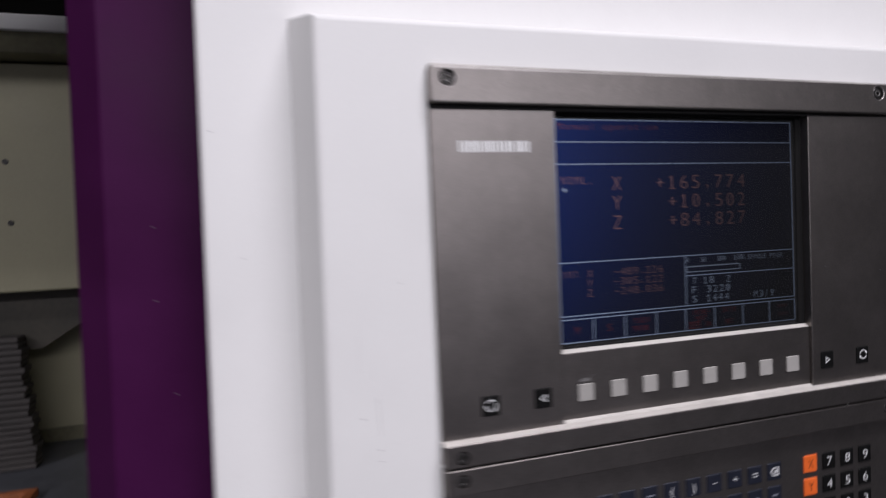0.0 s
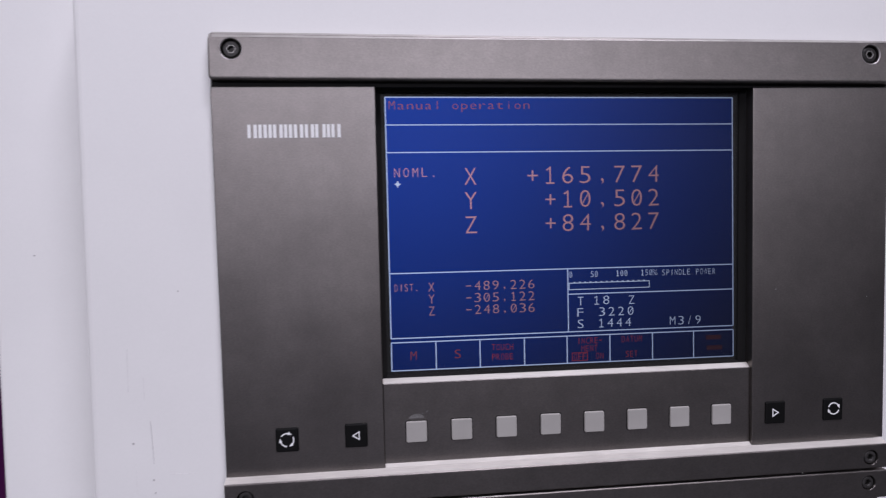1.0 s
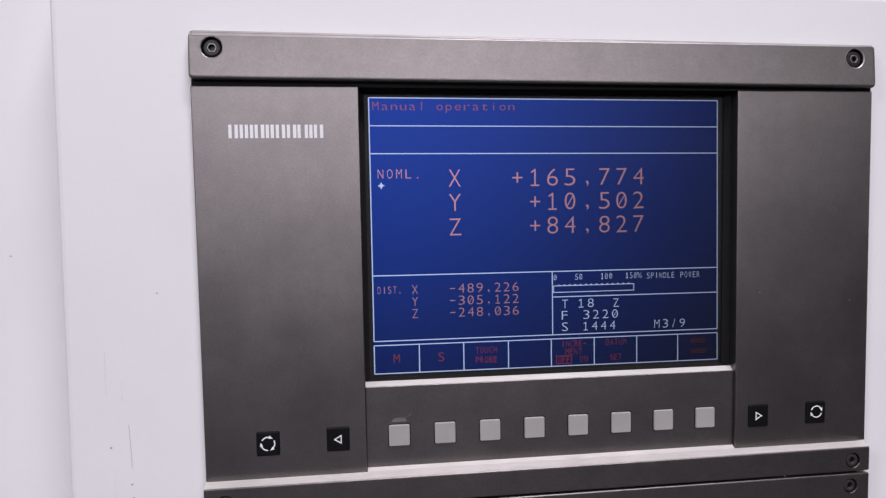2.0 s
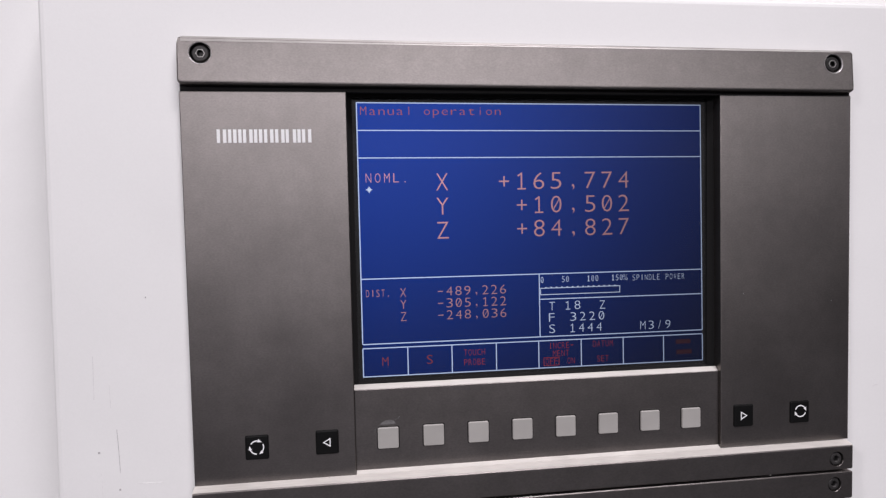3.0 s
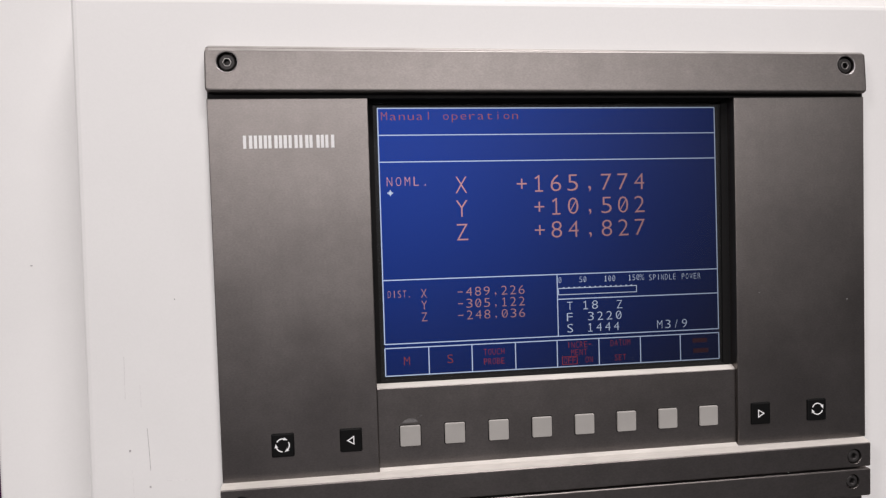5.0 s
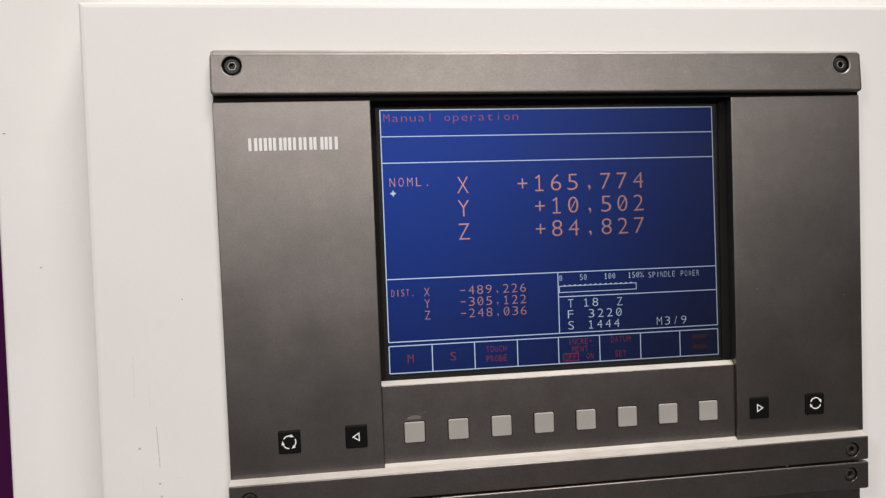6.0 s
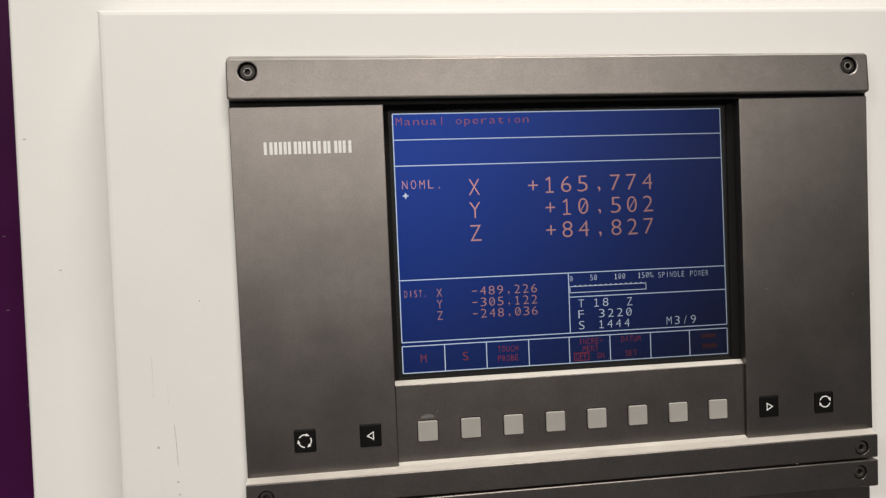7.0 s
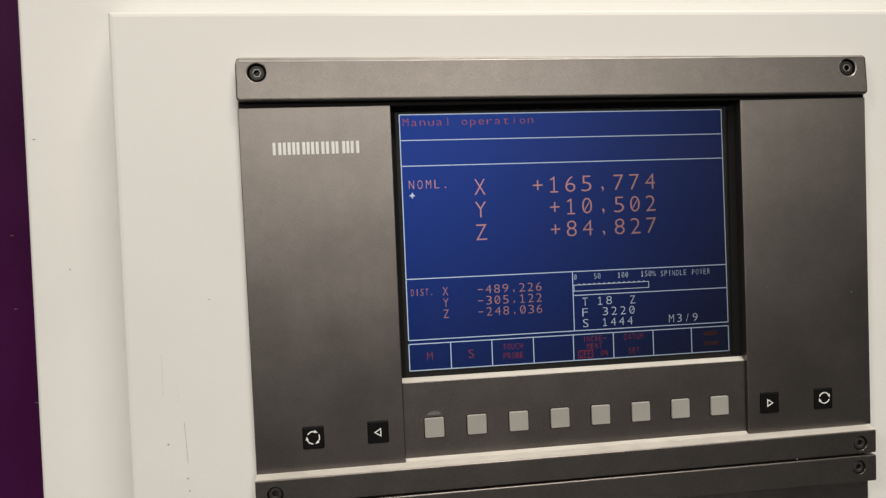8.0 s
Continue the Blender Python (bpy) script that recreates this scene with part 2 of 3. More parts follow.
def plate(x0, x1, z0, z1, y0, y1, bev=0.0008, holes=(), hole_depth=0.006, corner=0.0006):
    """A plate with rounded corners whose front at y0 has a rounded edge and round counterbores."""
    bm = bmesh.new()
    loops = []
    for off, y in ((bev, y0), (bev * 0.6, y0 + bev * 0.08), (bev * 0.3, y0 + bev * 0.3), (bev * 0.08, y0 + bev * 0.6), (0, y0 + bev), (0, y1)):
        pts = rounded((x0 + x1) / 2, (z0 + z1) / 2, x1 - x0 - 2 * off, z1 - z0 - 2 * off, max(corner - off, 0.0002), 4)
        loops.append([bm.verts.new((x, y, z)) for x, z in pts])
    for a, b in zip(loops, loops[1:]):
        skin(bm, a, b)
    bm.faces.new(loops[-1])
    rims = []
    for hx, hz, r in holes:
        rim, lip, low = ring(bm, hx, hz, r * 1.03, y0), ring(bm, hx, hz, r, y0 + 0.0003), ring(bm, hx, hz, r, y0 + hole_depth)
        skin(bm, rim, lip)
        skin(bm, lip, low)
        bm.faces.new(low)
        rims.append(rim)
    if not rims:
        bm.faces.new(loops[0])
        return bm
    edges = []
    for loop in [loops[0], *rims]:
        for i in range(len(loop)):
            edges.append(bm.edges.get((loop[i], loop[(i + 1) % len(loop)])) or bm.edges.new((loop[i], loop[(i + 1) % len(loop)])))
    bmesh.ops.triangle_fill(bm, edges=edges, use_beauty=True)
    return bm


def cap(cx, cz, w, h, r, levels):
    """A rounded key cap; levels are (inset, y) from the root to the front."""
    bm = bmesh.new()
    loops = [[bm.verts.new((x, y, z)) for x, z in rounded(cx, cz, w - 2 * off, h - 2 * off, max(r - off, 0.0002))] for off, y in levels]
    for a, b in zip(loops, loops[1:]):
        skin(bm, a, b)
    bm.faces.new(loops[-1])
    return bm


def band(points, width, y, thick=0.0003, closed=False, bm=None):
    """A drawn line of even width in the upright plane y."""
    bm = bm or bmesh.new()
    n = len(points)
    left, right = [], []
    for i, (x, z) in enumerate(points):
        px, pz = points[i - 1] if (closed or i) else points[i]
        qx, qz = points[(i + 1) % n] if (closed or i < n - 1) else points[i]
        d1 = Vector((x - px, z - pz)) if (px, pz) != (x, z) else Vector((qx - x, qz - z))
        d2 = Vector((qx - x, qz - z)) if (qx, qz) != (x, z) else d1
        d1.normalize(), d2.normalize()
        t = d1 + d2
        if t.length < 1e-6:
            t = d1.copy()
        t.normalize()
        nrm = Vector((-t.y, t.x))
        k = width / 2 / max(0.35, nrm.dot(Vector((-d1.y, d1.x))))
        left.append((x + nrm.x * k, z + nrm.y * k))
        right.append((x - nrm.x * k, z - nrm.y * k))
    va = [[bm.verts.new((x, yy, z)) for x, z in side] for yy in (y, y + thick) for side in (left, right)]
    m = n if closed else n - 1
    for i in range(m):
        j = (i + 1) % n
        bm.faces.new((va[0][i], va[0][j], va[1][j], va[1][i]))
        bm.faces.new((va[0][i], va[0][j], va[2][j], va[2][i]))
        bm.faces.new((va[1][i], va[1][j], va[3][j], va[3][i]))
    return bm


def flat(points, y, thick=0.0003, bm=None):
    bm = bm or bmesh.new()
    a = [bm.verts.new((x, y, z)) for x, z in points]
    b = [bm.verts.new((x, y + thick, z)) for x, z in points]
    skin(bm, a, b)
    bm.faces.new(a)
    return bm


def rect(x0, x1, z0, z1, y, thick=0.0003, bm=None):
    return flat([(x0, z0), (x1, z0), (x1, z1), (x0, z1)], y, thick, bm)


GLYPHS = {}


def glyph(ch):
    """The built-in font's outline of a character, as flat faces, with capitals 1 high."""
    if ch not in GLYPHS:
        data = bpy.data.curves.new("glyph", "FONT")
        data.body, data.resolution_u, data.offset = ch, 3, -0.015
        ob = new("glyph", data)
        bpy.context.view_layer.update()
        me = bpy.data.meshes.new_from_object(ob.evaluated_get(bpy.context.evaluated_depsgraph_get()))
        GLYPHS[ch] = ([tuple(v.co[:2]) for v in me.vertices], [tuple(p.vertices) for p in me.polygons])
        bpy.data.objects.remove(ob)
        bpy.data.curves.remove(data)
        bpy.data.meshes.remove(me)
    return GLYPHS[ch]


TALL = max(y for x, y in glyph("H")[0])


def lettering(text, x, z, pitch, high, y, wide=0.62, slashed=True, bm=None):
    """Text of one pitch; x is the first cell's middle, z the middle of the capitals."""
    bm = bm or bmesh.new()
    for k, ch in enumerate(text):
        if ch == " ":
            continue
        if ch == "1" and slashed:
            cx, w = x + k * pitch, max(high * 0.085, 0.0006)
            band([(cx, z - high / 2), (cx, z + high / 2)], w, y, 0.0001, bm=bm)
            band([(cx - pitch * 0.24, z - high / 2 + w / 2), (cx + pitch * 0.24, z - high / 2 + w / 2)], w, y - 0.00002, 0.0001, bm=bm)
            band([(cx, z + high / 2 - w * 0.6), (cx - pitch * 0.22, z + high * 0.30)], w, y - 0.00002, 0.0001, bm=bm)
            continue
        if ch in "+-" and slashed:
            cx, w = x + k * pitch, max(high * 0.085, 0.0006)
            band([(cx - pitch * 0.29, z), (cx + pitch * 0.29, z)], w, y, 0.0001, bm=bm)
            if ch == "+":
                band([(cx, z - pitch * 0.29), (cx, z + pitch * 0.29)], w, y - 0.00002, 0.0001, bm=bm)
            continue
        pts, faces = glyph(ch)
        xs = [p[0] for p in pts]
        mid, span = (min(xs) + max(xs)) / 2, (max(xs) - min(xs))
        sz = high / TALL
        narrow = ch in "1.,-+iIl/%()"
        if ch in ".,":
            sz *= 1.15
        sx = sz if narrow else min(wide * pitch / span, sz * 1.6)
        if ch in "+-":
            sx = sz = min(sz, 0.6 * pitch / span)
        lift = high / 2 if ch in "+-" else 0.0
        zc = [p[1] for p in pts]
        cx = x + k * pitch
        base = z - high / 2 + (lift - sz * (min(zc) + max(zc)) / 2 if ch in "+-" else high * 0.10 if ch == "," else 0)
        vs = [bm.verts.new((cx + (px - mid) * sx, y, base + py * sz)) for px, py in pts]
        for f in faces:
            bm.faces.new([vs[i] for i in f])
        if ch == "0" and slashed:
            w = wide * pitch / 2
            t = high * 0.06
            q = [(-w * 0.5, -high * 0.27 - t), (-w * 0.5, -high * 0.27 + t), (w * 0.5, high * 0.27 + t), (w * 0.5, high * 0.27 - t)]
            bm.faces.new([bm.verts.new((cx + dx, y - 0.00002, z + dz)) for dx, dz in q])
    return bm


# ---- the hall ----
solid("floor", box(-7.0, 7.0, -6.0, 3.0, -0.1, 0.0), CONCRETE, "grey concrete floor of the workshop hall", "floor", kind="structure")
solid("ceiling", box(-7.0, 7.0, -6.0, 3.0, 4.2, 4.3), HALL, "plain grey ceiling of the workshop hall", "ceiling", kind="structure")
solid("wall_north", box(-7.0, 7.0, 3.0, 3.1, 0.0, 4.2), HALL, "plain grey wall behind the machine", "wall", kind="structure")
solid("wall_south", box(-7.0, 7.0, -6.1, -6.0, 0.0, 4.2), HALL, "plain grey wall facing the machine", "wall", kind="structure")
solid("wall_west", box(-7.1, -7.0, -6.0, 3.0, 0.0, 4.2), HALL, "plain grey side wall of the hall", "wall", kind="structure")
solid("wall_east", box(7.0, 7.1, -6.0, 3.0, 0.0, 4.2), HALL, "plain grey side wall of the hall", "wall", kind="structure")

# ---- the machine's sheet-metal front ----
FRONT_Y = 0.055
machine = thing("milling_machine", 0.4, 0.6, 0.0, "white and purple sheet-metal enclosure of a milling machine", "machine")


def arc(cx, cy, r, a0, a1, n=6):
    return [(cx + r * math.cos(radians(a0 + (a1 - a0) * k / n)), cy + r * math.sin(radians(a0 + (a1 - a0) * k / n))) for k in range(n + 1)]


outline = arc(-0.174, FRONT_Y + 0.004, 0.004, 180, 270) + [(1.0, FRONT_Y), (1.0, 1.2), (0.98, 1.2), (0.98, FRONT_Y + 0.02), (-0.15, FRONT_Y + 0.02), (-0.15, 0.112), (-0.178, 0.112)]


def leaning(bm, upto, slope):
    """The door side of the front hangs a little out of plumb."""
    for v in bm.verts:
        if v.co.x < upto:
            v.co.x += slope * (v.co.z - 1.59)
    return bm


part("front_panel", leaning(column(outline, 0.06, 2.35), -0.14, 0.0125), WHITE, machine, "white powder-coated front sheet")
post = [(-0.10, 0.115), (-0.2585, 0.115)] + arc(-0.2585, 0.119, 0.004, 270, 235, 3) + [(-0.2855, 0.140)] + arc(-0.2845, 0.1445, 0.004, 200, 180, 2) + [(-0.2885, 0.24), (-0.10, 0.24)]
door_post = part("door_post", leaning(column(post, 0.06, 2.35), -0.2, 0.016), PURPLE, machine, "dark purple painted door post")
for x0, z0, w in ((-0.2245, 1.5235, 0.0024), (-0.2235, 1.5878, 0.0022), (-0.2125, 1.4400, 0.0025)):
    part("paint_chip", rect(x0, x0 + w, z0, z0 + 0.0005, 0.1147, 0.0004), CHIP, door_post)
part("plinth", box(-0.15, 1.0, 0.09, 1.2, 0.0, 0.06), DARKWALL, machine)
part("door_head", box(-1.9, -0.2887, 0.10, 0.26, 1.955, 2.24, 0.003), WHITE, machine)
part("roof_sheet", box(-1.9, 1.0, 0.32, 1.22, 2.352, 2.372, 0.002), WHITE, machine)

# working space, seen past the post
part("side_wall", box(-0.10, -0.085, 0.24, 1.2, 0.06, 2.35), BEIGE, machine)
part("rear_sheet", box(-1.9, 1.0, 1.202, 1.218, 0.06, 2.35), WHITE, machine)
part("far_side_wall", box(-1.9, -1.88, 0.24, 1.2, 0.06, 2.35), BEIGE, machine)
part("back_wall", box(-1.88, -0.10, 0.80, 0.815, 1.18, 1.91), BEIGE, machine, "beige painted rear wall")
part("upper_back_wall", box(-1.88, -0.10, 0.95, 0.965, 1.70, 2.35), DARKWALL, machine)
part("skirting", box(-1.88, -0.10, 0.792, 0.80, 1.217, 1.241, 0.001), DIRTY, machine)
part("tray", box(-1.88, -0.10, 0.10, 0.80, 1.18, 1.217, 0.002), TRAY, machine, "worn grey steel tray")
part("tray_apron", box(-1.88, -0.2886, 0.085, 0.10, 0.06, 1.21, 0.003), WHITE, machine)
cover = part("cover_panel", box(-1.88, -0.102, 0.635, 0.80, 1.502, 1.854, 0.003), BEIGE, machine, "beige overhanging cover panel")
for hx, hz in ((-0.492, 1.609), (-0.494, 1.703), (-0.66, 1.609), (-0.66, 1.703)):
    bm = bmesh.new()
    a, b = ring(bm, hx, hz, 0.0042, 0.6325, 14), ring(bm, hx, hz, 0.0042, 0.6352, 14)
    skin(bm, a, b)
    bm.faces.new(a)
    part("bolt", bm, SCREW, cover)
part("beam", box(-1.88, -0.10, 0.58, 0.62, 1.889, 1.912, 0.002), WHITE, machine, "white rail above the cover")
part("beam_web", box(-1.88, -0.10, 0.588, 0.80, 1.857, 1.8888, 0.002), DIRTY, machine, "dirty olive web under the rail")
bm = bmesh.new()
guard = [(-1.2, 1.503), (-0.398, 1.503), (-0.4035, 1.453), (-0.4244, 1.438), (-0.4803, 1.402), (-1.2, 1.402)]
front, back = ([bm.verts.new((x, y, z)) for x, z in guard] for y in (0.700, 0.710))
skin(bm, front, back)
bm.faces.new(front)
bm.faces.new(back[::-1])
part("splash_guard", bm, OLIVE, machine, "dark oily splash guard")

# folded bellows standing on the tray
bellows = thing("bellows", -0.585, 0.672, 1.217, "grey folded cloth bellows standing on the tray", "bellows")
rng = random.Random(4)
z = 1.2175
while z < 1.425:
    h = 0.0085 + rng.random() * 0.002
    off = rng.uniform(-0.003, 0.003)
    tilt = 0.08 * (1.43 - z)
    part("fold", box(-0.70, -0.501 + off + tilt, 0.655 + off * 0.4, 0.692, z, z + h - 0.0008, 0.0028), BELLOWS, bellows)
    z += h
# orange-brown frame lying on the tray in front of it
frame_thing = thing("metal_frame", -0.54, 0.41, 1.217, "orange-brown rusty metal frame lying on the tray", "frame")
for x0, x1, y0, y1 in ((-0.64, -0.450, 0.525, 0.537), (-0.64, -0.450, 0.325, 0.337), (-0.462, -0.450, 0.337, 0.525), (-0.64, -0.628, 0.337, 0.525)):
    part("bar", box(x0, x1, y0, y1, 1.2175, 1.228, 0.001), RUST, frame_thing)

# ---- control housing on the front ----
HY = 0.005
housing = thing("control_housing", 0.24, FRONT_Y, 0.95, "white powder-coated raised housing round the control panels", "housing")
bm = bmesh.new()
front = [(-0.0965, 0.93), (0.5785, 0.93), (0.5715, 1.7420), (-0.0893, 1.7428)]
root = [(-0.1110, 0.915), (0.5930, 0.915), (0.5860, 1.7530), (-0.1040, 1.7540)]
steps = ((0.0, FRONT_Y + 0.001), (0.86, HY + 0.0066), (0.93, HY + 0.0036), (1.0, HY + 0.0014))
loops = []
for k, y in steps:
    loops.append([bm.verts.new((r[0] + (f[0] - r[0]) * k, y, r[1] + (f[1] - r[1]) * k)) for f, r in zip(front, root)])
centre = (0.241, 1.34)
for ins, y in ((0.0014, HY + 0.0005), (0.0036, HY)):
    loops.append([bm.verts.new((f[0] + math.copysign(ins, centre[0] - f[0]), y, f[1] + math.copysign(ins, centre[1] - f[1]))) for f in front])
# cut-out in which the monitor unit sits
cut = ((0.02, 1.41), (0.468, 1.41), (0.468, 1.69), (0.02, 1.69))
for y in (HY, 0.05):
    loops.append([bm.verts.new((x, y, z)) for x, z in cut])
for a, b in zip(loops, loops[1:]):
    skin(bm, a, b)
bm.faces.new(loops[-1])
body = part("body", bm, WHITE, housing)
# scuffs and specks on the paint
scuffs = [
    ([(-0.0528, 1.4453), (-0.0524, 1.4370), (-0.0521, 1.4297), (-0.0517, 1.4150)], 0.00032, SCUFF),
    ([(-0.0640, 1.4160), (-0.0637, 1.4092), (-0.0636, 1.3936)], 0.0004, FAINT),
    ([(-0.0412, 1.4072), (-0.0300, 1.4066), (-0.0235, 1.4068)], 0.0006, FAINT),
    ([(-0.0563, 1.4760), (-0.0560, 1.4600)], 0.0005, FAINT),
    ([(0.5132, 1.4446), (0.5150, 1.4456), (0.5185, 1.4457)], 0.0009, FAINT),
    ([(-0.0660, 1.4960), (-0.0664, 1.4664)], 0.0005, FAINT),
]
for pts, w, mat in scuffs:
    part("scuff", band(pts, w, HY - 0.00006, 0.0002), mat, body)
for sx, sz, s in ((-0.0648, 1.4299, 0.0013), (-0.0523, 1.4036, 0.0012), (-0.0516, 1.3943, 0.0010), (-0.0305, 1.5349, 0.0008)):
    part("speck", rect(sx - s / 2, sx + s / 2, sz - s / 2, sz + s / 2, HY - 0.0002, 0.0004), SCUFF, body)
for sx, sz, w in ((-0.1690, 1.6618, 0.002), (-0.1485, 1.5591, 0.0015)):
    part("speck", rect(sx - w / 2, sx + w / 2, sz - 0.0004, sz + 0.0004, FRONT_Y - 0.0002, 0.0004), SCUFF, machine)

# ---- monitor unit ----
L, R = -0.0022, 0.4868
monitor = thing("control_monitor", 0.24, 0.0, 1.383, "grey satin metal control monitor with a lit blue display", "monitor")
AL, AR = 0.1076, 0.3812   # opening between the two side panels


def socket_screw(x, z, y, r, parent, mat=SCREW, label="black socket-head screw", turn=None):
    """A socket-head cap screw sunk in its counterbore."""
    bm = bmesh.new()
    n = 28
    outer, edge, top = ring(bm, x, z, r * 0.86, y + 0.0045, n), ring(bm, x, z, r * 0.86, y + 0.0010, n), ring(bm, x, z, r * 0.74, y + 0.0003, n)
    lip = ring(bm, x, z, r * 0.47, y + 0.0003, n)
    for a, b in ((outer, edge), (edge, top), (top, lip)):
        skin(bm, a, b)
    hexa = [bm.verts.new((x + r * 0.40 * math.cos(radians(a)), y + 0.0009, z + r * 0.40 * math.sin(radians(a)))) for a in range(10, 370, 60)]
    deep = [bm.verts.new((v.co.x, y + 0.0036, v.co.z)) for v in hexa]
    edges = [bm.edges.get((lip[i], lip[(i + 1) % n])) for i in range(n)] + [bm.edges.new((hexa[i], hexa[(i + 1) % 6])) for i in range(6)]
    bmesh.ops.triangle_fill(bm, edges=edges, use_beauty=True)
    skin(bm, hexa, deep)
    bm.faces.new(deep)
    if turn is None:
        return part("screw", bm, mat, parent, label)
    bm.transform(turn)
    screw = part("screw", bm, mat, parent, label)
    # edge of the socket, rubbed bright, and the bare conical rim of the counterbore
    for name, sides, hoop in (("socket_edge", 6, ((0.38, 0.0008), (0.40, 0.0001), (0.46, 0.0001), (0.48, 0.0008))), ("counterbore_rim", n, ((1.045, -0.0005), (1.14, -0.0009), (1.15, -0.0006)))):
        bm = bmesh.new()
        hoops = [ring(bm, x, z, r * k, y + d, sides) for k, d in hoop]
        for a, b in zip(hoops, hoops[1:]):
            skin(bm, a, b)
        bm.transform(turn)
        part(name, bm, WORN, screw, "bright rubbed steel edge")
    return screw


def tilted(x):
    """Rise of the lower bars, which hang a little out of level."""
    return 0.0014 * (x - L) / (R - L)


def hung(bm):
    for v in bm.verts:
        v.co.z += tilted(v.co.x)
    return bm


# top bar: its face leans back, screws at both ends
SR = 0.0069
lean = Matrix.Translation((0, -0.0045, 1.6762)) @ Matrix.Rotation(radians(-4.0), 4, "X") @ Matrix.Translation((0, 0.0045, -1.6762))
sag = Matrix.Identity(4)
sag[2][0], sag[2][3] = -0.0033, -0.0033 * 0.0022
lean = lean @ sag
SCREWS = ((0.0130, 1.6966), (0.4700, 1.6958))
bm = plate(L, R, 1.6762, 1.7060, -0.0045, 0.0049, 0.0020, [(sx, sz, SR) for sx, sz in SCREWS], 0.0052, 0.0032)
# its chamfered upper edge runs a little high at one end
for v in bm.verts:
    if v.co.z > 1.7045:
        v.co.z += 0.0017 - 0.0021 * (v.co.x - L) / (R - L)
    elif v.co.z < 1.6790:
        v.co.z -= 0.0016 * (v.co.x - L) / (R - L)
bm.transform(lean)
part("top_bar", bm, PANEL, monitor, "grey satin metal top bar")
for sx, sz in SCREWS:
    socket_screw(sx, sz, -0.0038, SR - 0.0003, monitor, turn=lean)
bm = box(L + 0.0004, R + 0.0003, 0.0014, HY, 1.6724, 1.702)
bm.transform(sag)
part("bar_web", bm, BEZEL, monitor)
# the bright rubbed upper edge of the bar
bm = prism([(-0.0047, 1.7042), (-0.0041, 1.7060), (-0.0027, 1.7065), (-0.0020, 1.7065), (-0.0020, 1.7042)], L + 0.0030, R - 0.0030)
for v in bm.verts:
    if v.co.z > 1.7045:
        v.co.z += 0.0017 - 0.0021 * (v.co.x - L) / (R - L)
bm.transform(lean)
part("bar_edge", bm, RUBBED, monitor, "rubbed bright upper edge of the top bar")
part("side_panel", plate(L, AL, 1.4040, 1.6722, 0.0, 0.012, 0.0007), PANEL, monitor, "grey satin metal side panel")
bm = plate(AR, R + 0.0005, 1.4040, 1.6722, 0.0, 0.012, 0.0007)
for v in bm.verts:
    if v.co.z < 1.42:
        v.co.x += 0.0014
        v.co.z += tilted(v.co.x) + 0.0003
    elif v.co.z > 1.66:
        v.co.z -= 0.0012
part("side_panel", bm, PANEL, monitor, "grey satin metal side panel")
SOFT_Y = 0.0032
part("soft_key_panel", plate(AL, AR + 0.0013, 1.4000, 1.4640, SOFT_Y, 0.014, 0.0004), PANEL, monitor, "grey satin metal key strip")
part("sill", prism([(SOFT_Y + 0.0003, 1.4641), (0.0070, 1.4668), (0.0077, 1.4668), (0.0077, 1.4641)], AL, AR + 0.0010), EDGE, monitor, "bright bare sill under the display")
# lower bar: bare sloping ledge above, screws at both ends
BAR_Y = -0.0075
part("ledge", hung(prism([(BAR_Y + 0.0006, 1.4022), (-0.0002, 1.4042), (0.0, 1.3980), (BAR_Y + 0.0006, 1.3980)], L, R)), EDGE, monitor, "bright bare sloping ledge")
part("ledge", hung(prism([(0.0, 1.4042), (SOFT_Y - 0.0002, 1.4060), (SOFT_Y - 0.0002, 1.3990), (0.0, 1.3990)], AL + 0.0003, AR + 0.0010)), EDGE, monitor, "bright bare sloping ledge")
part("bottom_bar", hung(plate(L, R, 1.3836, 1.4021, BAR_Y, HY, 0.0009, [(0.0118, 1.3912, 0.0058), (0.4730, 1.3920, 0.0058)], 0.006, 0.0015)), PANEL, monitor, "grey satin metal bottom bar")
for sx, sz in ((0.0118, 1.3912), (0.4730, 1.3920)):
    socket_screw(sx, sz + tilted(sx), BAR_Y + 0.0004, 0.0057, monitor, DULLSCREW, "dull grey socket-head screw")
part("ledge_nick", flat([(0.0870, 1.4030), (0.0895, 1.4032), (0.0888, 1.4045)], -0.0012, 0.0006), SMUDGE, monitor)

# bezel: four sloping black walls round the display
SX0, SX1, SZ0, SZ1 = 0.1143, 0.3736, 1.4706, 1.6672
GY = 0.0110
bm = bmesh.new()
rims = []
for x0, x1, z0, z1, y in ((AL - 0.001, AR + 0.001, 1.4625, 1.6775, 0.0084), (SX0 - 0.0035, SX1 + 0.0035, SZ0 - 0.0030, SZ1 + 0.0035, GY), (SX0 - 0.0035, SX1 + 0.0035, SZ0 - 0.0030, SZ1 + 0.0035, GY + 0.004)):
    rims.append([bm.verts.new(p) for p in ((x0, y, z0), (x1, y, z0), (x1, y, z1), (x0, y, z1))])
skin(bm, rims[0], rims[1])
skin(bm, rims[1], rims[2])
part("bezel", bm, BEZEL, monitor, "black recessed bezel")
part("screen_frame", box(AL - 0.002, AR + 0.002, 0.0165, 0.030, 1.462, 1.678), BEZEL, monitor)

# display: blue field, white rules and characters behind a matt pane
display = part("display", rect(SX0 - 0.0036, SX1 + 0.0036, SZ0 - 0.0031, SZ1 + 0.0036, GY + 0.0030, 0.003), BEZEL, monitor, "lit blue screen with rules and readings")


